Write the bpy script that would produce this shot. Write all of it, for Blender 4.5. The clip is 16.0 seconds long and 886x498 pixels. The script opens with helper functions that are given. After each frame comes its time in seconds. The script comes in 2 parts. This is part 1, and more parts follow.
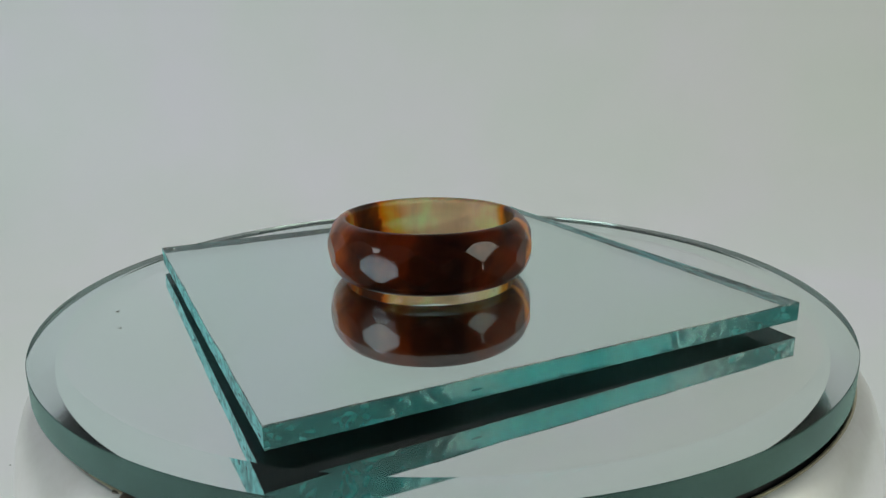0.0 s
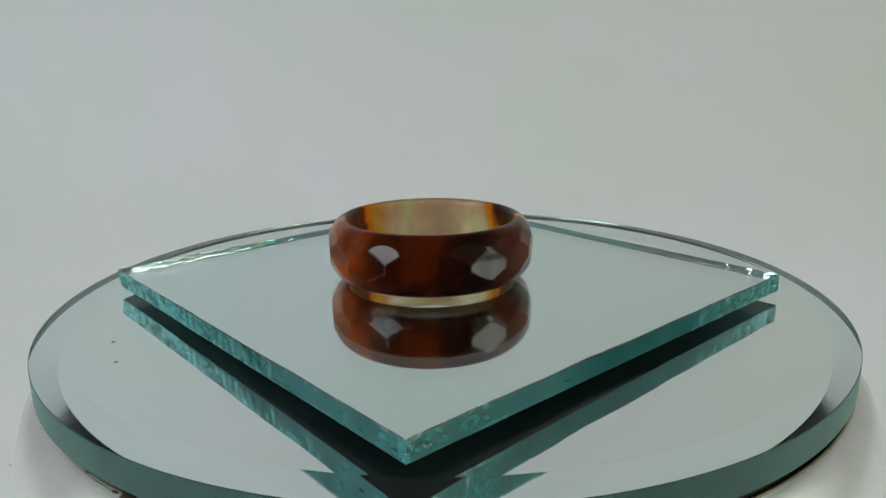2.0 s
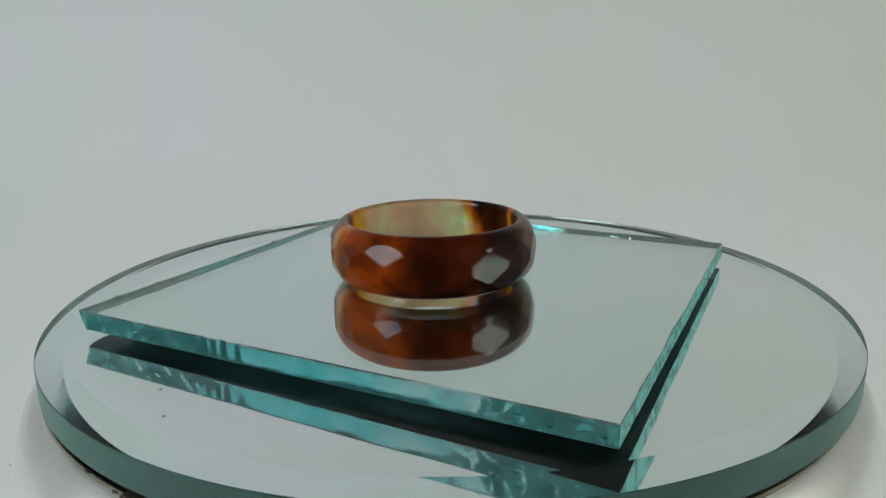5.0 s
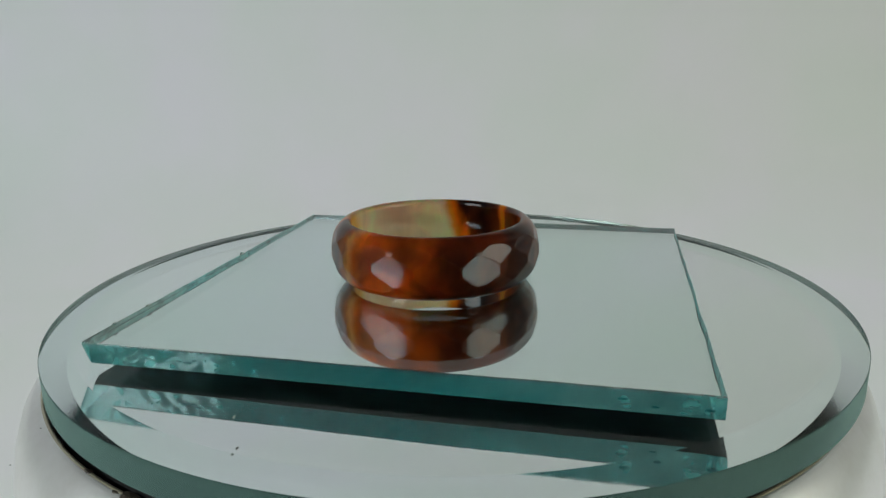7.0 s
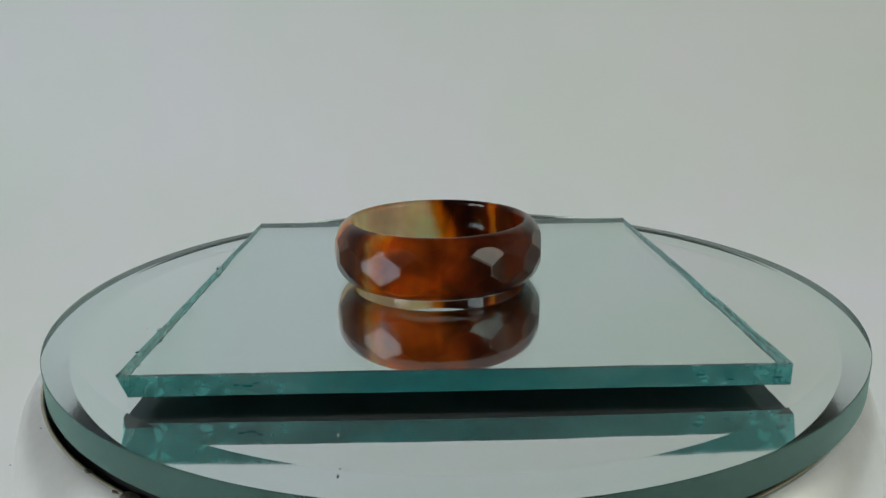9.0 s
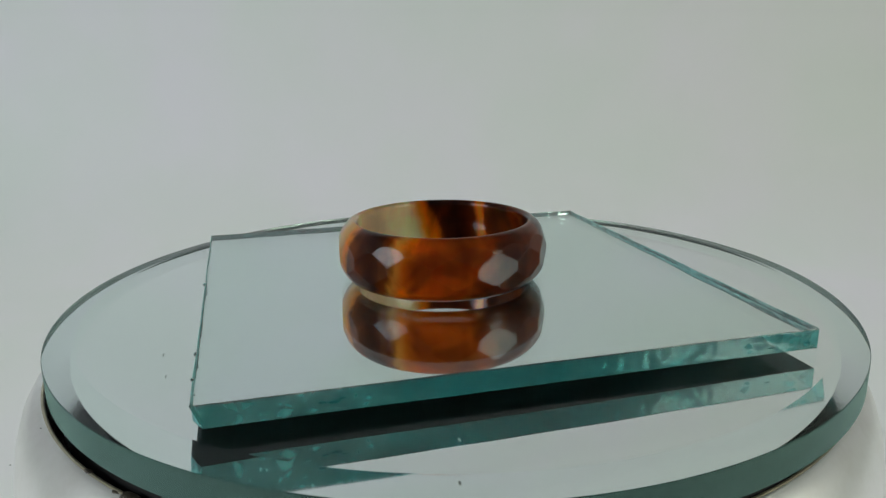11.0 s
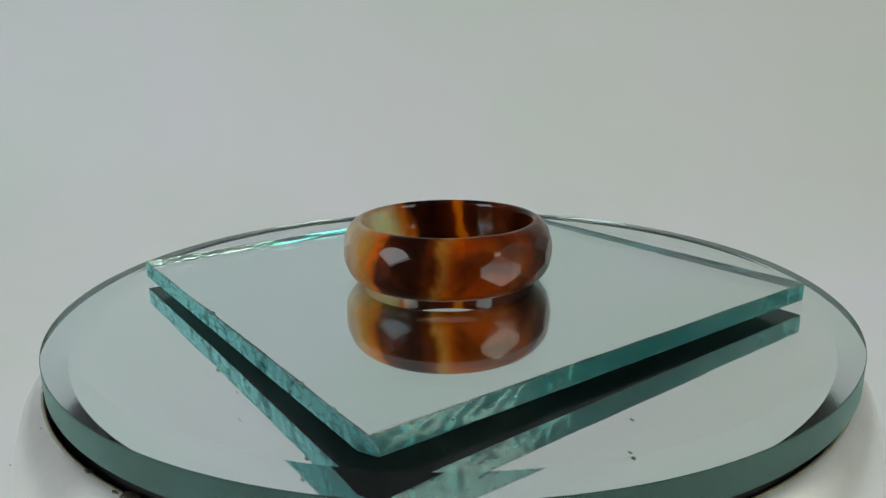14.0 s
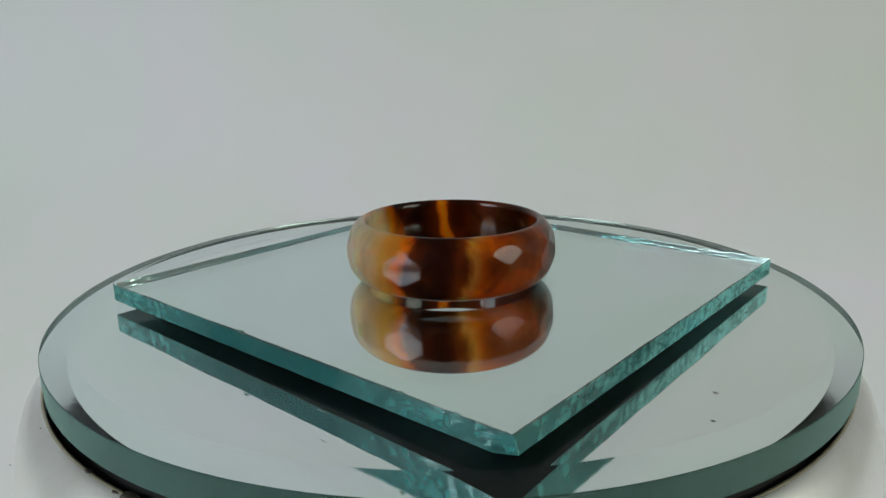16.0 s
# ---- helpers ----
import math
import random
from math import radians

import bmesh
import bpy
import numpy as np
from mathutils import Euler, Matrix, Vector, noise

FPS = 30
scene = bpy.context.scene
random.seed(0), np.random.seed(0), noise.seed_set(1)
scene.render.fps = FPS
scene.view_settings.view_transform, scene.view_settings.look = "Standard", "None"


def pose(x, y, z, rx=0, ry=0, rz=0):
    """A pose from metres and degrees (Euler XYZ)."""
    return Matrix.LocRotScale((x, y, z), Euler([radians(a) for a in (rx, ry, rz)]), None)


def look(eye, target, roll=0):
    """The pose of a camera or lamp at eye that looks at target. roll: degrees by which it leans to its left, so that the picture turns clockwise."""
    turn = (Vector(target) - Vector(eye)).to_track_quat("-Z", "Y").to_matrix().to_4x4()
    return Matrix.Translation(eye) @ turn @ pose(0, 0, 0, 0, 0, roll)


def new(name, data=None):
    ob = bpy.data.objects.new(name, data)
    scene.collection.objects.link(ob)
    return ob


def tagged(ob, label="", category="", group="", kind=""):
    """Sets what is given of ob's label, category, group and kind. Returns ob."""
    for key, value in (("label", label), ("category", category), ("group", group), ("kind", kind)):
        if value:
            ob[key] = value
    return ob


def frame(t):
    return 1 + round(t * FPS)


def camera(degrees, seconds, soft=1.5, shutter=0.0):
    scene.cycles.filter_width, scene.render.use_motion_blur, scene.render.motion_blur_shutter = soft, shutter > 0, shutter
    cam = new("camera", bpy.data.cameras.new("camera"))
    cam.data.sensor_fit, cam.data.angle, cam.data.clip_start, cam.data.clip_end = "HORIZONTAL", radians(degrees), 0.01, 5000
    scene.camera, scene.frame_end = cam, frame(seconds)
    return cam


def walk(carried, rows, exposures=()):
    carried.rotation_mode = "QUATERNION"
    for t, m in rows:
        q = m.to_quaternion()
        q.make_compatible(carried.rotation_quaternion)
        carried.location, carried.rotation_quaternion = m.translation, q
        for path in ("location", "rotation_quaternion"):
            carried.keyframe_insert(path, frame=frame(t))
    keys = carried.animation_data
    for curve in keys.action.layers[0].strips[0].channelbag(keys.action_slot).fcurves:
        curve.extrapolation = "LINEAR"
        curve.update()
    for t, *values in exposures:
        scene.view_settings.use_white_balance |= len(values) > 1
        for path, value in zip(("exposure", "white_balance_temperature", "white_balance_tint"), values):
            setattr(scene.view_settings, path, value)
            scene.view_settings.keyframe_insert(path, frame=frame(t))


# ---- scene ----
CLIP = 16.0
EYE = (0.0, -0.078465, 0.025108)
PITCH, YAW = radians(14.955), radians(0.189)
AHEAD = (EYE[0] - math.sin(YAW) * math.cos(PITCH), EYE[1] + math.cos(YAW) * math.cos(PITCH), EYE[2] - math.sin(PITCH))
cam = camera(61.59, CLIP, soft=1.4)
walk(cam, [(0.0, look(EYE, AHEAD, -0.663)), (CLIP, look(EYE, AHEAD, -0.663))])
scene.view_settings.exposure = 0.0
scene.cycles.max_bounces, scene.cycles.transmission_bounces, scene.cycles.glossy_bounces = 28, 28, 20

# ---- light: a small photo booth, two soft lamps in front at either side and five unseen fills added outside that shine through the cloth ----
world = bpy.data.worlds.new("dim_room")
world.use_nodes = True
world.node_tree.nodes["Background"].inputs["Color"].default_value = (0.9, 0.95, 1.0, 1)
world.node_tree.nodes["Background"].inputs["Strength"].default_value = 0.05
scene.world = world


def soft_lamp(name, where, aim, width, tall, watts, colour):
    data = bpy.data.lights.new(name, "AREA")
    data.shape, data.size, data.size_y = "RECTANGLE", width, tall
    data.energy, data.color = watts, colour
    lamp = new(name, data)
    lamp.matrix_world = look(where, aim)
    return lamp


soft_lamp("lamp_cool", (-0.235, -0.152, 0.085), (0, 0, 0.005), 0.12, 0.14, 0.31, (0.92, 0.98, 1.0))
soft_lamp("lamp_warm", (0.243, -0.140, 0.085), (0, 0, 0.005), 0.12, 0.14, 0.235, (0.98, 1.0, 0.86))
soft_lamp("back_fill_cool", (-0.45, 0.80, 0.0), (-0.45, 0.0, 0.0), 0.76, 1.10, 3.4, (0.85, 0.96, 1.0))
soft_lamp("back_fill_warm", (0.45, 0.80, 0.0), (0.45, 0.0, 0.0), 0.76, 1.10, 2.5, (0.96, 0.99, 0.81))
soft_lamp("side_fill_cool", (-0.85, 0.13, 0.10), (0, 0.13, 0.10), 0.60, 0.90, 1.3, (0.91, 0.985, 1.0))
soft_lamp("side_fill_warm", (0.85, 0.13, 0.10), (0, 0.13, 0.10), 0.60, 0.90, 1.2, (0.97, 1.0, 0.82))
soft_lamp("floor_fill", (0, 0.0, -0.55), (0, 0.0001, 0.0), 1.1, 1.1, 4.6, (0.93, 1.0, 0.96))


# ---- materials ----
def node_material(name):
    m = bpy.data.materials.new(name)
    m.use_nodes = True
    tree = m.node_tree
    tree.nodes.clear()
    out = tree.nodes.new("ShaderNodeOutputMaterial")
    return m, tree.nodes, tree.links, out


def add_node(nodes, kind, **values):
    n = nodes.new(kind)
    for key, value in values.items():
        n.inputs[key.replace("_", " ")].default_value = value
    return n


def place_of(nodes, links, scale):
    """Object coordinates, stretched by scale."""
    tc = nodes.new("ShaderNodeTexCoord")
    mp = nodes.new("ShaderNodeMapping")
    mp.inputs["Scale"].default_value = scale
    links.new(tc.outputs["Object"], mp.inputs["Vector"])
    return mp.outputs["Vector"]


def bumped(nodes, links, height, strength, distance):
    b = add_node(nodes, "ShaderNodeBump", Strength=strength, Distance=distance)
    links.new(height, b.inputs["Height"])
    return b.outputs["Normal"]


def ramp_of(nodes, links, fac, stops):
    r = nodes.new("ShaderNodeValToRGB")
    e = r.color_ramp.elements
    while len(e) < len(stops):
        e.new(0.5)
    for el, (pos, col) in zip(e, stops):
        el.position, el.color = pos, (*col, 1)
    links.new(fac, r.inputs["Fac"])
    return r.outputs["Color"]


def plain(name, colour, rough, metal=0.0, scale=900.0, vary=0.12, bump=0.1, deep=0.00002, specular=0.5):
    m, nodes, links, out = node_material(name)
    p = add_node(nodes, "ShaderNodeBsdfPrincipled", Roughness=rough, Metallic=metal)
    p.inputs["Specular IOR Level"].default_value = specular
    at = place_of(nodes, links, (scale, scale, scale))
    fine = add_node(nodes, "ShaderNodeTexNoise", Scale=1.0, Detail=5.0)
    wide = add_node(nodes, "ShaderNodeTexNoise", Scale=0.13, Detail=2.0)
    links.new(at, fine.inputs["Vector"]), links.new(at, wide.inputs["Vector"])
    mix = nodes.new("ShaderNodeMath")
    mix.operation = "MULTIPLY_ADD"
    mix.inputs[1].default_value = 0.5
    links.new(fine.outputs["Fac"], mix.inputs[0]), links.new(wide.outputs["Fac"], mix.inputs[2])
    low = [c * (1 - vary) for c in colour]
    high = [min(1.0, c * (1 + vary)) for c in colour]
    links.new(ramp_of(nodes, links, mix.outputs[0], [(0.45, low), (1.0, high)]), p.inputs["Base Color"])
    links.new(bumped(nodes, links, fine.outputs["Fac"], bump, deep), p.inputs["Normal"])
    links.new(p.outputs[0], out.inputs["Surface"])
    return m


def clear_glass(name, colour, rough=0.0, less_glare=0.0):
    """Polished glass whose surface mirrors less than the silvering below it."""
    m, nodes, links, out = node_material(name)
    g = add_node(nodes, "ShaderNodeBsdfGlass", Color=(*colour, 1), Roughness=rough, IOR=1.52)
    r = add_node(nodes, "ShaderNodeBsdfRefraction", Color=(*colour, 1), Roughness=rough, IOR=1.52)
    mix = nodes.new("ShaderNodeMixShader")
    mix.inputs["Fac"].default_value = less_glare
    links.new(g.outputs[0], mix.inputs[1]), links.new(r.outputs[0], mix.inputs[2])
    links.new(mix.outputs[0], out.inputs["Surface"])
    return m


def math_node(nodes, links, operation, a, b, c=None, clamp=False):
    n = nodes.new("ShaderNodeMath")
    n.operation, n.use_clamp = operation, clamp
    for k, v in enumerate((a, b, c)):
        if isinstance(v, (int, float)):
            n.inputs[k].default_value = v
        elif v is not None:
            links.new(v, n.inputs[k])
    return n.outputs[0]


def ground_glass(name, tint, body, milky, rough):
    """A ground glass rim: tinted and frosted."""
    m, nodes, links, out = node_material(name)
    g = add_node(nodes, "ShaderNodeBsdfGlass", Roughness=rough, IOR=1.52)
    d, mix = nodes.new("ShaderNodeBsdfDiffuse"), nodes.new("ShaderNodeMixShader")
    at = place_of(nodes, links, (160, 160, 420))
    fine = add_node(nodes, "ShaderNodeTexNoise", Scale=1.0, Detail=5.0, Roughness=0.6)
    links.new(at, fine.inputs["Vector"])
    links.new(ramp_of(nodes, links, fine.outputs["Fac"], [(0.3, [c * 0.93 for c in tint]), (0.7, [c * 1.05 for c in tint])]), g.inputs["Color"])
    links.new(ramp_of(nodes, links, fine.outputs["Fac"], [(0.3, [c * 0.8 for c in body]), (0.7, [c * 1.2 for c in body])]), d.inputs["Color"])
    mix.inputs["Fac"].default_value = milky
    links.new(g.outputs[0], mix.inputs[1]), links.new(d.outputs[0], mix.inputs[2])
    links.new(mix.outputs[0], out.inputs["Surface"])
    return m


def cut_glass(name, dark, light, body, frosty, milky, rough, ridge, strength, frost=0.0, gleam=0.9):
    """The snapped edge of green float glass: curved ripple marks and small flakes, in patches along each side, and a little frost."""
    m, nodes, links, out = node_material(name)
    g = add_node(nodes, "ShaderNodeBsdfGlass", Roughness=rough, IOR=1.52)
    at = place_of(nodes, links, (1, 1, 1))
    sep = nodes.new("ShaderNodeSeparateXYZ")
    links.new(at, sep.inputs[0])
    along = math_node(nodes, links, "ADD", sep.outputs["X"], sep.outputs["Y"])
    # patches of a few millimetres where the break ran rough
    patch = add_node(nodes, "ShaderNodeTexNoise", Scale=1.0, Detail=2.0, Distortion=0.4)
    links.new(place_of(nodes, links, (150, 150, 90)), patch.inputs["Vector"])
    rough_here = add_node(nodes, "ShaderNodeMapRange", From_Min=0.42, From_Max=0.58, To_Min=0.16, To_Max=1.0)
    links.new(patch.outputs["Fac"], rough_here.inputs["Value"])
    # ripples that lean and bow along the side
    bow = math_node(nodes, links, "MULTIPLY_ADD", sep.outputs["Z"], 0.9, along)
    warp = add_node(nodes, "ShaderNodeTexNoise", Scale=420.0, Detail=3.0)
    links.new(at, warp.inputs["Vector"])
    phase = math_node(nodes, links, "MULTIPLY_ADD", warp.outputs["Fac"], 0.0030, bow)
    wave = math_node(nodes, links, "SINE", math_node(nodes, links, "MULTIPLY", phase, 3500.0), 0.0)
    flake = add_node(nodes, "ShaderNodeTexVoronoi", Scale=1.0)
    flake.feature = "SMOOTH_F1"
    links.new(place_of(nodes, links, (900, 900, 1300)), flake.inputs["Vector"])
    relief = math_node(nodes, links, "MULTIPLY_ADD", wave, 0.16, flake.outputs["Distance"])
    tint = add_node(nodes, "ShaderNodeTexNoise", Scale=190.0, Detail=3.0, Distortion=0.8)
    links.new(at, tint.inputs["Vector"])
    # towards the corners a paler tint paints in the light's short way through the green glass, and the break is rougher
    reach = math_node(nodes, links, "ADD", math_node(nodes, links, "ABSOLUTE", sep.outputs["X"], 0.0), math_node(nodes, links, "ABSOLUTE", sep.outputs["Y"], 0.0))
    reach = math_node(nodes, links, "MULTIPLY_ADD", tint.outputs["Fac"], 0.012, reach)
    corner = add_node(nodes, "ShaderNodeMapRange", From_Min=0.0385, From_Max=0.0465, To_Min=0.0, To_Max=0.85)
    links.new(reach, corner.inputs["Value"])
    short = nodes.new("ShaderNodeMix")
    short.data_type = "RGBA"
    short.inputs[7].default_value = (0.88, 0.985, 0.97, 1)
    links.new(corner.outputs["Result"], short.inputs["Factor"])
    links.new(ramp_of(nodes, links, tint.outputs["Fac"], [(0.35, dark), (0.68, light)]), short.inputs[6])
    links.new(short.outputs[2], g.inputs["Color"])
    worn = math_node(nodes, links, "MULTIPLY_ADD", corner.outputs["Result"], 0.7, math_node(nodes, links, "MULTIPLY", rough_here.outputs["Result"], 0.10), clamp=True)
    height = math_node(nodes, links, "MULTIPLY", relief, worn)
    links.new(bumped(nodes, links, height, strength, ridge), g.inputs["Normal"])
    d = nodes.new("ShaderNodeBsdfDiffuse")
    links.new(ramp_of(nodes, links, relief, [(0.05, [0.5 * a + 0.5 * b for a, b in zip(body, frosty)]), (0.75, frosty)]), d.inputs["Color"])
    mix = nodes.new("ShaderNodeMixShader")
    vein = add_node(nodes, "ShaderNodeTexVoronoi", Scale=1.0)
    vein.feature = "DISTANCE_TO_EDGE"
    bent = nodes.new("ShaderNodeVectorMath")
    bent.operation = "MULTIPLY_ADD"
    bent.inputs[1].default_value = (2.6, 2.6, 2.2)
    links.new(warp.outputs["Color"], bent.inputs[0]), links.new(place_of(nodes, links, (560, 560, 1250)), bent.inputs[2])
    links.new(bent.outputs[0], vein.inputs["Vector"])
    open_field = add_node(nodes, "ShaderNodeMapRange", From_Min=0.0, From_Max=0.22, To_Min=0.62, To_Max=1.0)
    links.new(vein.outputs["Distance"], open_field.inputs["Value"])
    mottle = add_node(nodes, "ShaderNodeTexNoise", Scale=520.0, Detail=4.0, Distortion=0.5)
    links.new(at, mottle.inputs["Vector"])
    chipped = add_node(nodes, "ShaderNodeMapRange", From_Min=0.26, From_Max=0.62, To_Min=0.2 * frost, To_Max=frost)
    links.new(math_node(nodes, links, "MULTIPLY", mottle.outputs["Fac"], open_field.outputs["Result"]), chipped.inputs["Value"])
    cover = math_node(nodes, links, "MULTIPLY_ADD", chipped.outputs["Result"], corner.outputs["Result"], milky, clamp=True)
    links.new(cover, mix.inputs["Fac"])
    links.new(g.outputs[0], mix.inputs[1]), links.new(d.outputs[0], mix.inputs[2])
    # tinted gloss added at grazing angles, for light the broken faces pass on
    sheen = add_node(nodes, "ShaderNodeBsdfGlossy", Roughness=0.38)
    sheen.inputs["Color"].default_value = (0.46, 1.0, 0.96, 1)
    links.new(bumped(nodes, links, relief, 1.0, ridge * 3.0), sheen.inputs["Normal"])
    slant = add_node(nodes, "ShaderNodeLayerWeight", Blend=0.5)
    grazing = add_node(nodes, "ShaderNodeMapRange", From_Min=0.56, From_Max=0.72, To_Min=0.0, To_Max=1.0)
    links.new(slant.outputs["Facing"], grazing.inputs["Value"])
    flecks = add_node(nodes, "ShaderNodeMapRange", From_Min=0.20, From_Max=0.46, To_Min=0.06, To_Max=gleam)
    links.new(math_node(nodes, links, "MULTIPLY", mottle.outputs["Fac"], open_field.outputs["Result"]), flecks.inputs["Value"])
    bright = nodes.new("ShaderNodeMixShader")
    links.new(math_node(nodes, links, "MULTIPLY", flecks.outputs["Result"], grazing.outputs["Result"], clamp=True), bright.inputs["Fac"])
    links.new(mix.outputs[0], bright.inputs[1]), links.new(sheen.outputs[0], bright.inputs[2])
    links.new(bright.outputs[0], out.inputs["Surface"])
    return m


def silvering(name, colour):
    m, nodes, links, out = node_material(name)
    p = add_node(nodes, "ShaderNodeBsdfPrincipled", Roughness=0.0, Metallic=1.0)
    p.inputs["Base Color"].default_value = (*colour, 1)
    links.new(p.outputs[0], out.inputs["Surface"])
    return m


def tent_cloth():
    """Thin white cloth that lets light through."""
    m, nodes, links, out = node_material("white_tent_cloth")
    d, t, mix = nodes.new("ShaderNodeBsdfDiffuse"), nodes.new("ShaderNodeBsdfTranslucent"), nodes.new("ShaderNodeMixShader")
    at = place_of(nodes, links, (11, 11, 11))
    wide = add_node(nodes, "ShaderNodeTexNoise", Scale=1.0, Detail=3.0)
    links.new(at, wide.inputs["Vector"])
    col = ramp_of(nodes, links, wide.outputs["Fac"], [(0.34, (0.795, 0.825, 0.80)), (0.5, (0.82, 0.825, 0.825)), (0.66, (0.845, 0.82, 0.86))])
    links.new(col, d.inputs["Color"]), links.new(col, t.inputs["Color"])
    mix.inputs["Fac"].default_value = 0.5
    links.new(d.outputs[0], mix.inputs[1]), links.new(t.outputs[0], mix.inputs[2])
    links.new(mix.outputs[0], out.inputs["Surface"])
    return m


TONES = {
    "cream": (1.0, 0.70, 0.42), "honey": (1.0, 0.44, 0.06), "amber": (0.80, 0.32, 0.026),
    "orange": (0.9, 0.18, 0.003), "rust": (0.34, 0.062, 0.003), "brown": (0.085, 0.012, 0.0012),
    "dark": (0.048, 0.008, 0.002), "black": (0.014, 0.002, 0.001),
}
BANDS = [(-180, "rust"), (-163, "brown"), (-140, "brown"), (-128, "brown"), (-117, "dark"), (-106, "dark"), (-88, "brown"),
         (-66, "brown"), (-50, "brown"), (-46, "orange"), (-44, "orange"), (-40, "brown"), (-26, "black"), (-13, "dark"), (-6, "orange"),
         (-1, "amber"), (6, "cream"), (76, "cream"), (89, "honey"), (96, "amber"), (101, "orange"), (107, "brown"), (117, "dark"),
         (128, "brown"), (134, "rust"), (138, "honey"), (143, "orange"), (150, "rust"), (166, "rust"), (180, "rust")]


def agate():
    """Banded translucent brown agate; the bands stand upright round the ring."""
    m, nodes, links, out = node_material("agate")
    p = add_node(nodes, "ShaderNodeBsdfPrincipled", Roughness=0.30, IOR=1.12)
    p.inputs["Transmission Weight"].default_value = 0.35
    p.inputs["Coat Weight"].default_value = 0.54
    p.inputs["Coat Roughness"].default_value = 0.04
    p.inputs["Coat IOR"].default_value = 1.50
    p.inputs["Subsurface Weight"].default_value = 0.9
    p.inputs["Subsurface Radius"].default_value = (1.0, 0.42, 0.12)
    p.inputs["Subsurface Scale"].default_value = 0.0009
    at = place_of(nodes, links, (1, 1, 1))
    sep = nodes.new("ShaderNodeSeparateXYZ")
    links.new(at, sep.inputs[0])
    turn = nodes.new("ShaderNodeMath")
    turn.operation = "ARCTAN2"
    links.new(sep.outputs["Y"], turn.inputs[0]), links.new(sep.outputs["X"], turn.inputs[1])
    cloud = add_node(nodes, "ShaderNodeTexNoise", Scale=230.0, Detail=4.0, Distortion=0.6)
    links.new(at, cloud.inputs["Vector"])
    sway = nodes.new("ShaderNodeMath")
    sway.operation = "MULTIPLY_ADD"
    sway.inputs[1].default_value = 0.38
    links.new(cloud.outputs["Fac"], sway.inputs[0]), links.new(turn.outputs[0], sway.inputs[2])
    lean = nodes.new("ShaderNodeMath")
    lean.operation = "MULTIPLY_ADD"
    lean.inputs[1].default_value = -22.0
    links.new(sep.outputs["Z"], lean.inputs[0]), links.new(sway.outputs[0], lean.inputs[2])
    fac = nodes.new("ShaderNodeMapRange")
    fac.inputs["From Min"].default_value, fac.inputs["From Max"].default_value = -math.pi + 0.121, math.pi + 0.121
    links.new(lean.outputs[0], fac.inputs["Value"])
    colour = ramp_of(nodes, links, fac.outputs["Result"], [((a + 180) / 360, TONES[t]) for a, t in BANDS])
    strands = add_node(nodes, "ShaderNodeTexNoise", Scale=1.0, Detail=3.0, Distortion=0.4)
    links.new(place_of(nodes, links, (620, 620, 60)), strands.inputs["Vector"])
    strand = ramp_of(nodes, links, strands.outputs["Fac"], [(0.36, (0.50, 0.42, 0.40)), (0.5, (0.95, 0.95, 0.95)), (0.66, (1.2, 1.25, 1.25))])
    spots = add_node(nodes, "ShaderNodeTexNoise", Scale=210.0, Detail=2.0, Distortion=0.5)
    links.new(at, spots.inputs["Vector"])
    shade = ramp_of(nodes, links, spots.outputs["Fac"], [(0.36, (0.42, 0.33, 0.30)), (0.5, (0.95, 0.93, 0.9)), (0.64, (2.3, 2.0, 1.5))])
    mul = nodes.new("ShaderNodeMix")
    mul.data_type, mul.blend_type = "RGBA", "MULTIPLY"
    pale = nodes.new("ShaderNodeRGBToBW")
    links.new(colour, pale.inputs[0])
    cloudy = add_node(nodes, "ShaderNodeMapRange", From_Min=0.15, From_Max=0.6, To_Min=0.9, To_Max=0.3)
    links.new(pale.outputs[0], cloudy.inputs["Value"]), links.new(cloudy.outputs["Result"], mul.inputs["Factor"])
    links.new(colour, mul.inputs[6]), links.new(shade, mul.inputs[7])
    mul2 = nodes.new("ShaderNodeMix")
    mul2.data_type, mul2.blend_type = "RGBA", "MULTIPLY"
    mul2.inputs["Factor"].default_value = 0.26
    links.new(mul.outputs[2], mul2.inputs[6]), links.new(strand, mul2.inputs[7])
    mul2.clamp_result = True
    links.new(mul2.outputs[2], p.inputs["Base Color"])
    grey = nodes.new("ShaderNodeRGBToBW")
    links.new(mul2.outputs[2], grey.inputs[0])
    clear = nodes.new("ShaderNodeMapRange")
    clear.inputs["From Min"].default_value, clear.inputs["From Max"].default_value = 0.08, 0.6
    clear.inputs["To Min"].default_value, clear.inputs["To Max"].default_value = 0.46, 0.62
    links.new(grey.outputs[0], clear.inputs["Value"]), links.new(clear.outputs["Result"], p.inputs["Transmission Weight"])
    streak = add_node(nodes, "ShaderNodeTexNoise", Scale=1.0, Detail=2.0)
    links.new(place_of(nodes, links, (5200, 5200, 500)), streak.inputs["Vector"])
    links.new(bumped(nodes, links, streak.outputs["Fac"], 0.10, 0.00001), p.inputs["Coat Normal"])
    links.new(p.outputs[0], out.inputs["Surface"])
    return m


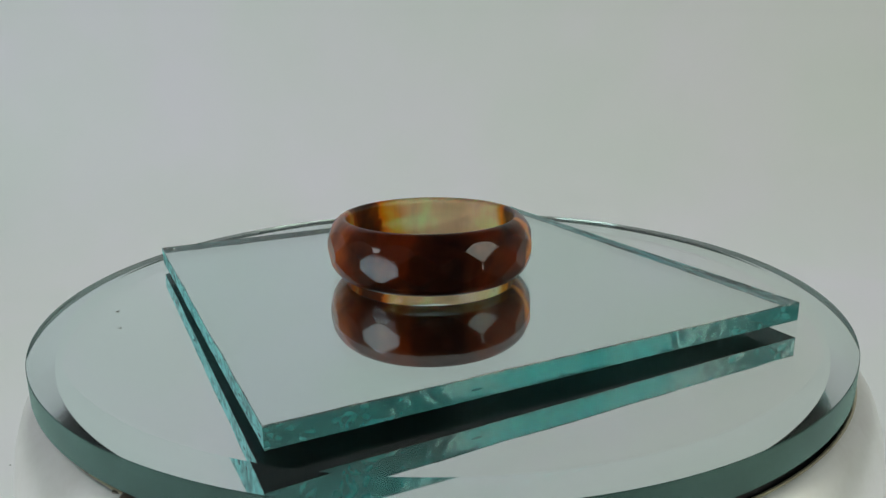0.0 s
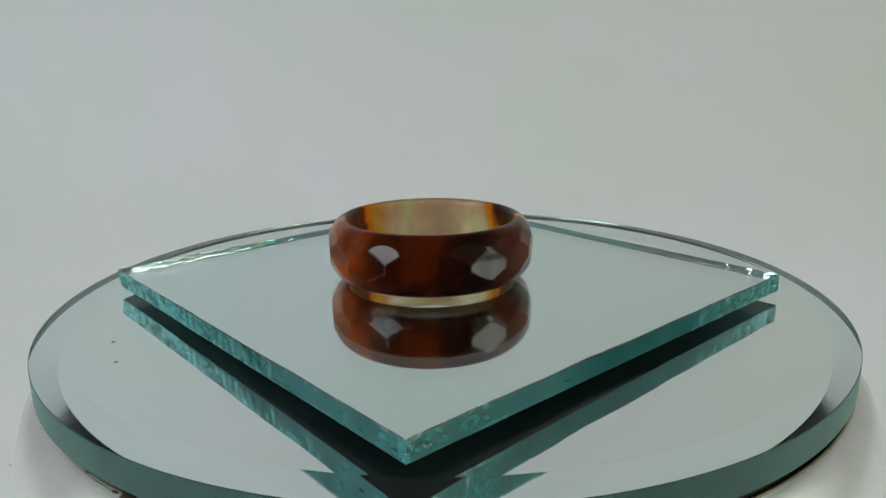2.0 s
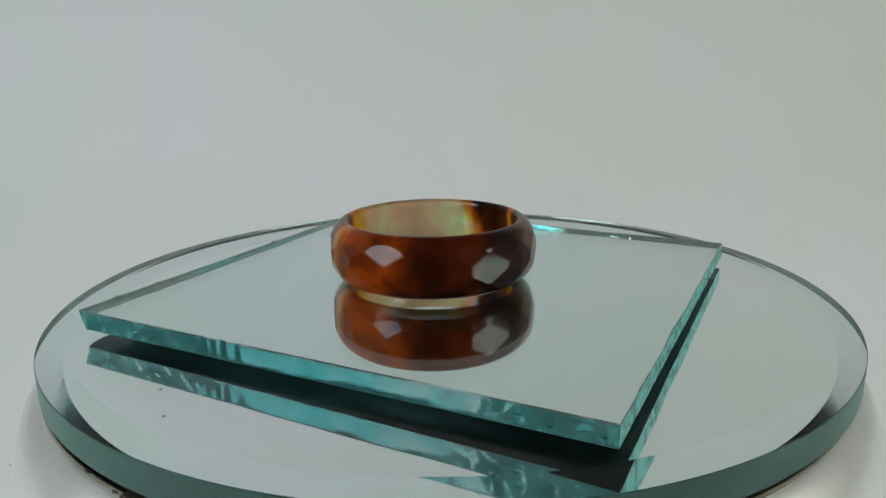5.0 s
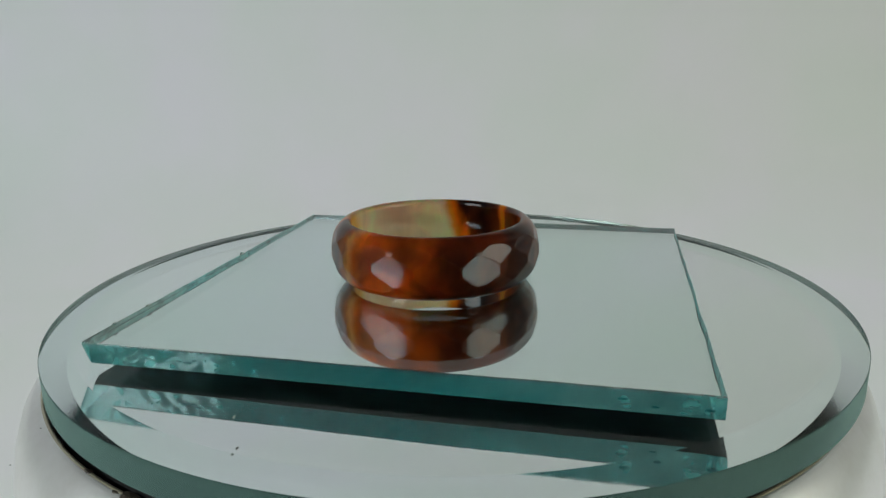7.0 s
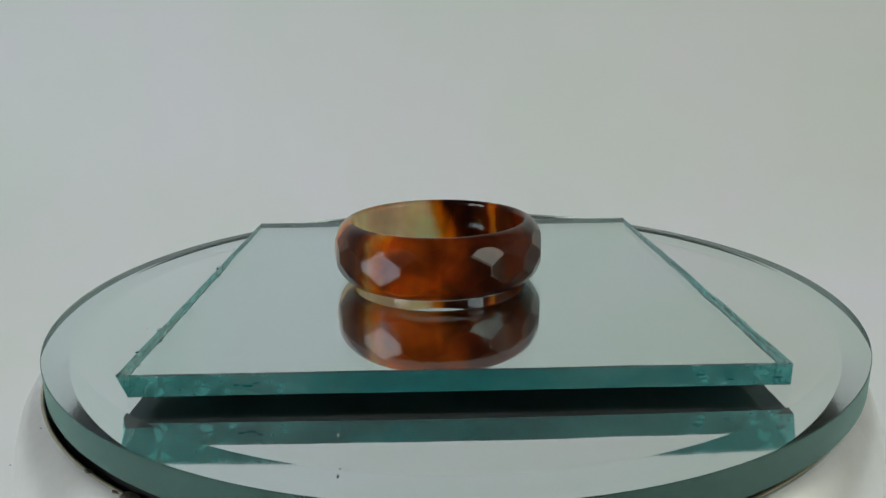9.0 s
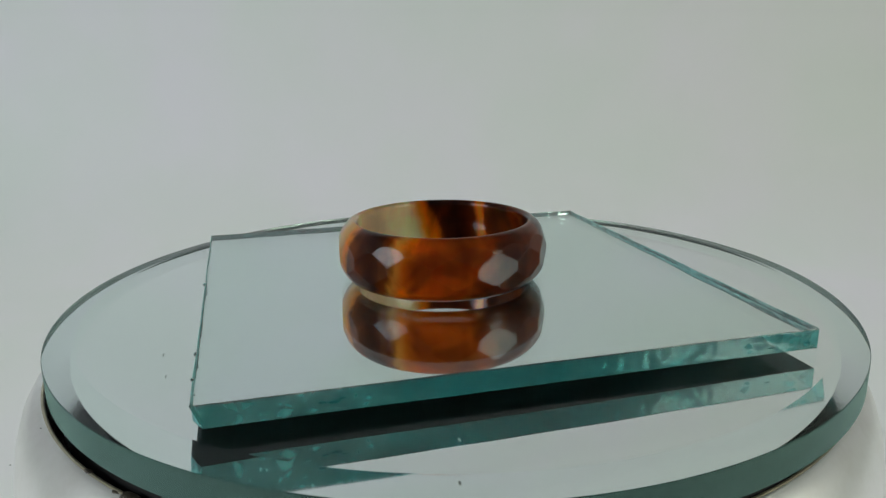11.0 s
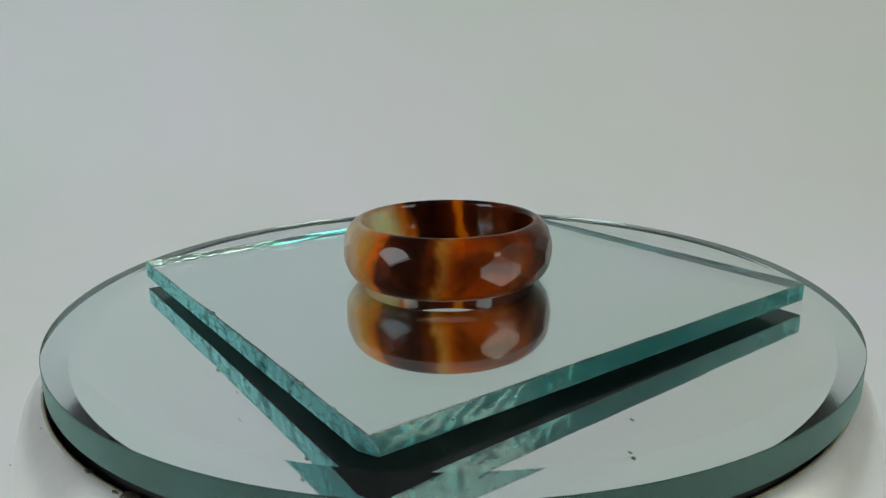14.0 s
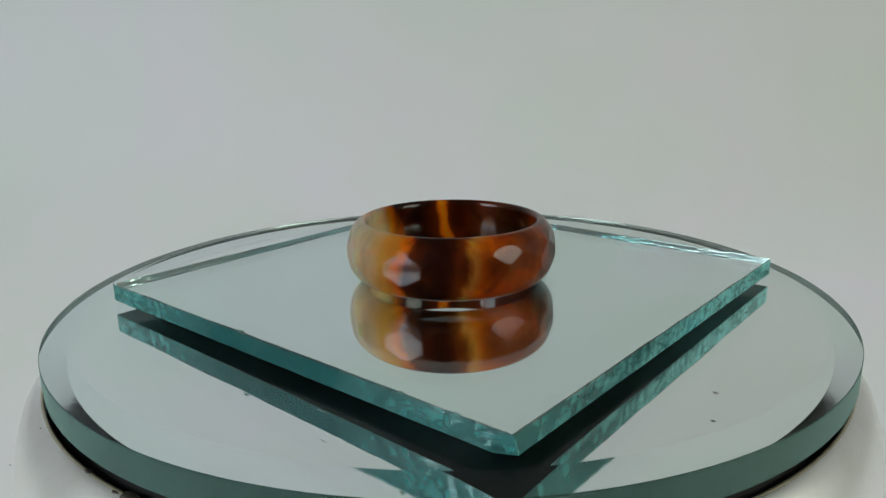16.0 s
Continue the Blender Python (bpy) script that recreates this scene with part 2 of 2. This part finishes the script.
M_AGATE = agate()
M_CLEAR = clear_glass("clear_glass", (0.985, 0.992, 0.99), less_glare=0.62)
M_TILE_TOP = clear_glass("tile_top_glass", (0.985, 0.992, 0.99), less_glare=0.30)
M_BEVEL = clear_glass("ground_glass_slant", (0.95, 0.98, 0.975), 0.06, less_glare=0.5)
M_EDGE = cut_glass("cut_glass_edge", (0.11, 0.70, 0.74), (0.34, 0.88, 0.89), (0.005, 0.27, 0.29), (0.26, 0.86, 0.82), 0.15, 0.03, 0.00007, 1.0, frost=0.30, gleam=1.0)
M_ARRIS = cut_glass("nipped_glass_arris", (0.88, 0.96, 0.94), (0.97, 0.99, 0.98), (0.35, 0.5, 0.48), (0.8, 0.9, 0.88), 0.10, 0.05, 0.00008, 0.8, frost=0.3, gleam=0.3)
M_RIM = ground_glass("ground_glass_rim", (0.78, 0.95, 0.90), (0.14, 0.30, 0.26), 0.42, 0.20)
M_SILVER = silvering("silvering", (0.925, 0.965, 0.975))
M_TILE_SILVER = silvering("tile_silvering", (0.80, 0.90, 0.895))
M_BACKING = plain("mirror_backing_paint", (0.005, 0.024, 0.019), 0.6)
M_CLOTH = tent_cloth()
M_BASE = plain("pearl_silver_paint", (0.97, 0.96, 0.92), 0.31, metal=0.92, scale=1400, vary=0.06, bump=0.2)
M_FRINGE = plain("yellow_fringe", (0.55, 0.50, 0.36), 0.35, metal=0.7, scale=2500, vary=0.3)
M_BLACK = plain("black_foam", (0.012, 0.011, 0.012), 0.8)
M_GLUE = plain("dried_glue", (0.09, 0.075, 0.055), 0.3, bump=0.5, deep=0.0001)
M_NICK = plain("dark_glass_nick", (0.015, 0.11, 0.115), 0.15)
M_DUST = plain("dust", (0.36, 0.365, 0.33), 0.9)


# ---- helpers for meshes ----
def mesh_of(name, bm, materials):
    me = bpy.data.meshes.new(name)
    bm.normal_update()
    bm.to_mesh(me)
    bm.free()
    for m in materials if isinstance(materials, (list, tuple)) else [materials]:
        me.materials.append(m)
    return me


def part(name, bm, material, parent, label=""):
    ob = new(name, mesh_of(name, bm, material))
    ob.parent = parent
    if label:
        tagged(ob, label)
    return ob


def lathe(profile, steps, smooth=True, closed_ends=False):
    """A bmesh turned round z from (radius, height) pairs."""
    bm = bmesh.new()
    rings = []
    for r, z in profile:
        rings.append([bm.verts.new((r * math.cos(2 * math.pi * k / steps), r * math.sin(2 * math.pi * k / steps), z)) for k in range(steps)])
    for a, b in zip(rings, rings[1:]):
        for k in range(steps):
            j = (k + 1) % steps
            f = bm.faces.new((a[k], a[j], b[j], b[k]))
            f.smooth = smooth
    if closed_ends:
        bm.faces.new(rings[0][::-1])
        bm.faces.new(rings[-1])
    return bm


# ---- the booth ----
def backdrop():
    """A white cloth sweep: floor, a curve and the wall behind, with thickness."""
    prof = [(-0.50, -0.080)]
    for k in range(9):
        a = radians(90 * k / 8)
        prof.append((0.26 + 0.08 * math.sin(a), -0.08 * math.cos(a)))
    prof.append((0.34, 0.50))
    bm = bmesh.new()
    rows = [[bm.verts.new((x, y, z)) for y, z in prof] for x in (-0.42, 0.42)]
    for k in range(len(prof) - 1):
        f = bm.faces.new((rows[0][k], rows[1][k], rows[1][k + 1], rows[0][k + 1]))
        f.smooth = True
    ob = new("backdrop", mesh_of("backdrop", bm, M_CLOTH))
    return tagged(ob, "plain white cloth sweep behind the turntable", "backdrop", kind="structure")


def booth_panel(name, size, where):
    bm = bmesh.new()
    bmesh.ops.create_cube(bm, size=1.0)
    bmesh.ops.scale(bm, vec=size, verts=bm.verts)
    ob = new(name, mesh_of(name, bm, M_CLOTH))
    ob.location = where
    return tagged(ob, "unseen white fabric panel added for light from the side", "panel", kind="structure")


backdrop()
# both panels stand out of view, added to give bright sides
booth_panel("unseen_panel_left", (0.004, 0.42, 0.58), (-0.425, 0.13, 0.21))
booth_panel("unseen_panel_right", (0.004, 0.42, 0.58), (0.425, 0.13, 0.21))

# ---- the turntable ----
def turn_at(t):
    u = t / 8 - 1
    return 26.923 + 7.078 * t - 0.719 * (u * u - 1) + 0.832 * (u ** 3 - u)


def on_table(x, y, z, t, spin=0.0):
    """The pose at t of a thing that stands at (x, y) millimetres on the turning plate."""
    a = radians(turn_at(t))
    return pose((x * math.cos(a) - y * math.sin(a)) / 1000, (x * math.sin(a) + y * math.cos(a)) / 1000, z / 1000, 0, 0, turn_at(t) + spin)


def mm(pairs):
    return [(r / 1000, z / 1000) for r, z in pairs]


def turntable():
    base = new("turntable")
    base.location = (0.0001, 0, 0)
    tagged(base, "pearly silver round turntable base with a dark recess", "turntable")
    body = mm([(30, -80), (45.0, -80), (45.4, -79.4), (45.2, -60), (44.8, -31), (44.3, -22), (43.9, -15), (43.5, -11), (43.0, -8.4), (42.3, -6.3),
               (41.5, -5.0), (40.8, -4.3), (40.35, -4.02), (40.15, -4.05), (40.05, -4.4), (40.0, -7.0), (20, -7.0)])
    part("body", lathe(body, 192), M_BASE, base)
    # added ring whose yellow paints in the lens's colour fringe at this edge
    ring = mm([(40.16, -4.02), (40.24, -3.97), (40.36, -3.98), (40.44, -4.05)])
    part("rim", lathe(ring, 192), M_FRINGE, base, "thin yellowish ring added for the colour fringe along the recess")
    return base


TABLE = turntable()


def platter():
    bm = lathe(mm([(0.5, -7.0), (39.2, -7.0), (39.5, -6.7), (39.5, -3.25), (39.3, -3.08), (0.5, -3.08)]), 128, closed_ends=True)
    ob = new("platter", mesh_of("platter", bm, M_BLACK))
    return tagged(ob, "black foam platter pad under the round mirror", "platter")


PLATTER = platter()


# ---- the round bevelled mirror ----
THICK, BEVEL = 3.05, 0.345


def round_mirror():
    ob = new("round_mirror")
    tagged(ob, "round mirror with slanted rim of green glass on the turntable", "mirror")
    steps = 256
    prof = [(37.75, 0), (40.34, -BEVEL), (40.40, -BEVEL - 0.06), (40.40, -THICK + 0.12), (40.28, -THICK)]
    prof = mm(prof)
    bm = lathe(prof, steps, smooth=False)
    bm.verts.ensure_lookup_table()
    for f in bm.faces:
        z = f.calc_center_median().z * 1000
        f.material_index = 3 if z > -BEVEL else 1
        f.smooth = True
    for e in bm.edges:
        e.smooth = abs(e.verts[0].co.z - e.verts[1].co.z) > 1e-7
    top = bm.faces.new([bm.verts[k] for k in range(steps)])
    last = (len(prof) - 1) * steps
    bottom = bm.faces.new([bm.verts[last + k] for k in range(steps)][::-1])
    bottom.material_index = 2
    bmesh.ops.recalc_face_normals(bm, faces=bm.faces)
    part("glass", bm, [M_CLEAR, M_RIM, M_SILVER, M_BEVEL], ob)
    part("backing", lathe(mm([(0.5, -THICK - 0.004), (40.1, -THICK - 0.004), (40.1, -THICK - 0.026), (0.5, -THICK - 0.026)]), 128, closed_ends=True), M_BACKING, ob, "dark protective paint under the glass")
    return ob


ROUND = round_mirror()

# ---- the square mirror tile ----
HIGH, BACK = 1.836, 0.03
SIDE_X, SIDE_Y = 50.8, 51.32


def tile_outline(z, seed, wob, inset):
    """The tile's rough outline at one height, in millimetres: hand-snapped glass, so not quite straight."""
    pts = []
    n = 200
    ends = [(-1, -1), (1, -1), (1, 1), (-1, 1)]
    for s in range(4):
        ax, ay = ends[s]
        bx, by = ends[(s + 1) % 4]
        nx, ny = (by - ay) / 2, -(bx - ax) / 2
        for k in range(n):
            u = k / n
            x = (ax + (bx - ax) * u) * SIDE_X / 2
            y = (ay + (by - ay) * u) * SIDE_Y / 2
            fade = min(1, min(u, 1 - u) * 30)
            near = max(0.0, min(1.0, (abs(x) + abs(y) - 34) / 12))
            w = near * noise.noise((x * 2.4, y * 2.4, z * 1.6 + seed)) * wob * 0.18 + noise.noise((x * 0.22, y * 0.22, z * 0.4 + seed)) * wob + noise.noise((x * 1.3, y * 1.3, z * 1.2 + seed)) * wob * 0.35
            w = w * fade - inset
            cx = x + nx * w
            cy = y + ny * w
            nip = 0.75 * (1 - z / HIGH) * max(0.0, min(1.0, (-x - 23.8) / 1.6))
            cy = min(cy, SIDE_Y / 2 - nip)
            pts.append((cx, cy))
    return pts


def mirror_tile():
    ob = new("mirror_tile")
    tagged(ob, "small square mirror tile with snapped blue-green glass edges", "mirror")
    bm = bmesh.new()
    layers = [(BACK, 0.05, 0.03), (BACK + 0.12, 0.08, 0.01), (0.6, 0.10, 0.015), (1.0, 0.10, 0.0), (1.4, 0.09, 0.0), (HIGH - 0.13, 0.07, 0.0), (HIGH, 0.11, 0.05)]
    loops = []
    for z, wob, inset in layers:
        loops.append([bm.verts.new((x / 1000, y / 1000, z / 1000)) for x, y in tile_outline(z, 3.0, wob, inset)])
    n = len(loops[0])
    for a, b in zip(loops, loops[1:]):
        for k in range(n):
            j = (k + 1) % n
            f = bm.faces.new((a[k], a[j], b[j], b[k]))
            f.material_index = 1
            f.smooth = True
    for f in bm.faces:
        if min(v.co.z for v in f.verts) > (HIGH - 0.14) / 1000:
            f.material_index = 3
            f.smooth = False
    for a, b in zip(loops, loops[1:]):
        for k in range(0, n, n // 4):
            e = bm.edges.get((a[k], b[k]))
            e.smooth = False
    top = bm.faces.new(loops[-1])
    bottom = bm.faces.new(loops[0][::-1])
    bottom.material_index = 2
    for f in (top, bottom):
        for e in f.edges:
            e.smooth = False
    part("glass", bm, [M_TILE_TOP, M_EDGE, M_TILE_SILVER, M_ARRIS], ob)
    bm = bmesh.new()
    low = [bm.verts.new((x / 1000, y / 1000, 0.004 / 1000)) for x, y in tile_outline(BACK, 3.0, 0.05, 0.03)]
    up = [bm.verts.new((v.co.x, v.co.y, (BACK - 0.008) / 1000)) for v in low]
    for k in range(n):
        j = (k + 1) % n
        bm.faces.new((low[k], low[j], up[j], up[k]))
    bm.faces.new(up)
    bm.faces.new(low[::-1])
    part("backing", bm, M_BACKING, ob, "dark protective paint under the glass")
    return ob


TILE = mirror_tile()


# ---- the agate ring ----
RING_IN, CREST, RING_OUT, RING_HALF, FLARE = 8.90, 9.28, 11.19, 3.13, 0.65


def agate_ring():
    steps, rows = 192, 44
    prof = []
    for k in range(5):
        a = radians(90 * k / 5)
        prof.append((CREST - (CREST - RING_IN) * math.cos(a), RING_HALF - FLARE * (1 - math.sin(a))))
    for k in range(rows + 1):
        a = math.pi * k / rows
        c = math.cos(a)
        prof.append((CREST + (RING_OUT - CREST) * abs(math.sin(a)) ** (2 / 1.75), math.copysign(abs(c) ** (2 / 1.75), c) * RING_HALF))
    prof += [(r, -z) for r, z in prof[4::-1]]
    bm = lathe(mm(prof), steps)
    facets = []
    for k in range(16):
        facets.append((13.6 + 22.5 * k, 0, 10.86))
        facets.append((13.6 + 22.5 * (k + 0.5), 19, 10.63))
        facets.append((13.6 + 22.5 * (k + 0.5), -19, 10.63))
    rng = random.Random(5)
    for az, el, d in facets:
        az, el, d = az + rng.uniform(-0.7, 0.7), el + rng.uniform(-1.0, 1.0), d + rng.uniform(-0.025, 0.02)
        no = Vector((math.cos(radians(az)) * math.cos(radians(el)), math.sin(radians(az)) * math.cos(radians(el)), math.sin(radians(el))))
        cut = bmesh.ops.bisect_plane(bm, geom=bm.verts[:] + bm.edges[:] + bm.faces[:], dist=1e-9, plane_co=no * d / 1000, plane_no=no, clear_outer=True)
        edges = [g for g in cut["geom_cut"] if isinstance(g, bmesh.types.BMEdge)]
        made = bmesh.ops.edgeloop_fill(bm, edges=edges)
        for f in made["faces"]:
            f.smooth = False
        for e in edges:
            e.smooth = False
    worn = [e for e in bm.edges if not e.smooth and len(e.link_faces) == 2 and e.calc_face_angle(0) > 0.12 and not any(f.smooth for f in e.link_faces)]
    rounded = bmesh.ops.bevel(bm, geom=worn, offset=0.00008, segments=3, affect="EDGES", clamp_overlap=False)
    for f in rounded["faces"]:
        f.smooth = False
    bm2 = lathe(mm([(RING_IN, RING_HALF - FLARE), (RING_IN - 0.02, RING_HALF * 0.4), (RING_IN - 0.03, 0), (RING_IN - 0.02, -RING_HALF * 0.4), (RING_IN, -RING_HALF + FLARE)]), steps)
    tmp = bpy.data.meshes.new("bore")
    bm2.to_mesh(tmp)
    bm2.free()
    bm.from_mesh(tmp)
    bpy.data.meshes.remove(tmp)
    bmesh.ops.remove_doubles(bm, verts=bm.verts, dist=1e-7)
    bmesh.ops.recalc_face_normals(bm, faces=bm.faces)
    bmesh.ops.translate(bm, vec=(0, 0, RING_HALF / 1000), verts=bm.verts)
    ob = new("ring", mesh_of("ring", bm, M_AGATE))
    return tagged(ob, "faceted brown and honey agate ring standing on a mirror tile", "ring")


RING = agate_ring()


# ---- small things ----
def pebble(size, seed, squash=(1, 1, 0.6)):
    """A small uneven lump that stands on z = 0; size in millimetres."""
    bm = bmesh.new()
    bmesh.ops.create_icosphere(bm, subdivisions=2, radius=0.5)
    for v in bm.verts:
        v.co *= 1 + 0.45 * noise.noise(v.co * 2.2 + Vector((seed, seed * 2, 0)))
        v.co = Vector((v.co.x * squash[0], v.co.y * squash[1], v.co.z * squash[2])) * size / 1000
    low = min(v.co.z for v in bm.verts)
    bmesh.ops.translate(bm, vec=(0, 0, -low), verts=bm.verts)
    return bm


def dust_speck(size, seed, squash, label):
    ob = new("dust_speck", mesh_of("dust_speck", pebble(size, seed, squash), M_DUST))
    return tagged(ob, label, "dust", group="dust specks on the mirrors")


SPECKS = [
    (dust_speck(0.40, 1, (1.0, 0.45, 0.30), "olive crumb of dust lying on the round mirror"), -33.0, 8.1, 0.0),
    (dust_speck(0.60, 2, (1.3, 0.12, 0.08), "thin grey fibre of dust on the round mirror"), -11.9, 28.5, 0.0),
    (dust_speck(0.26, 3, (1.0, 0.5, 0.4), "tiny grey dust grain on the square mirror tile"), 14.84, -10.93, HIGH),
]

for x, y, z, size, seed in ((34.79, -22.28, -5.2, 0.22, 21), (-37.42, -21.82, -8.8, 0.15, 22), (-32.99, -23.95, -4.2, 0.13, 23)):
    grain = dust_speck(size, seed, (1, 1, 0.7), "dark grain stuck to the silver turntable base")
    grain.location = (x / 1000, y / 1000, z / 1000)

for x, y, size, seed in ((3.0, 25.62, 0.75, 4), (-15.9, 25.66, 0.55, 5), (-20.9, 25.66, 0.5, 6)):
    chip = part("chip", pebble(size, seed, (1.0, 0.55, 0.45)), M_ARRIS, TILE)
    chip.location = (x / 1000, y / 1000, (HIGH - 0.12) / 1000)

for x, y, z, size, seed in ((-25.42, 15.8, 0.9, 0.55, 31), (-25.42, 15.2, 1.15, 0.35, 32), (-25.42, 16.6, 1.0, 0.4, 38), (-25.42, -18.6, 1.1, 0.5, 33), (-25.42, -20.9, 0.7, 0.35, 34), (-25.42, -24.6, 0.75, 0.5, 35),
                            (-9.5, -25.68, 0.9, 0.6, 36), (25.42, 3.0, 0.8, 0.6, 37)):
    along_y = abs(x) > abs(y)
    nick = part("nick", pebble(size, seed, (0.10, 1.5, 0.35) if along_y else (1.5, 0.10, 0.35)), M_NICK, TILE)
    nick.location = (x / 1000, y / 1000, (z - 0.2) / 1000)

for a, r, z, size, seed in ((229.6, 40.25, -4.12, 0.6, 11), (231.5, 40.2, -4.2, 0.45, 17), (235.2, 40.3, -4.25, 0.7, 12), (237.6, 40.4, -4.3, 1.3, 13), (239.3, 40.45, -4.25, 0.8, 14), (218.0, 40.2, -4.1, 0.3, 15), (214.5, 40.15, -4.1, 0.3, 16), (242.0, 40.3, -4.2, 0.7, 18)):
    lump = part("glue_lump", pebble(size, seed, (0.8, 1.7, 0.35)), M_GLUE, TABLE, "brownish lump of dried glue")
    lump.location = (r / 1000 * math.cos(radians(a)), r / 1000 * math.sin(radians(a)), z / 1000)
    lump.rotation_euler = (0, 0, radians(a))


# ---- what turns ----
def motions():
    times = [0.5 * k for k in range(33)]
    for ob, x, y, z in ((PLATTER, -0.36, -0.47, 0.0), (ROUND, -0.362, -0.470, 0.0), (TILE, -1.139, -0.205, 0.0), (RING, -1.447, 0.749, HIGH + 0.004), *SPECKS):
        slip = 0.00028 if ob in (PLATTER, ROUND) else 0.0
        walk(ob, [(t, pose(-slip * math.cos(2 * math.pi * (t - 0.3) / 17), 0, 0) @ on_table(x, y, z, t)) for t in times])


motions()
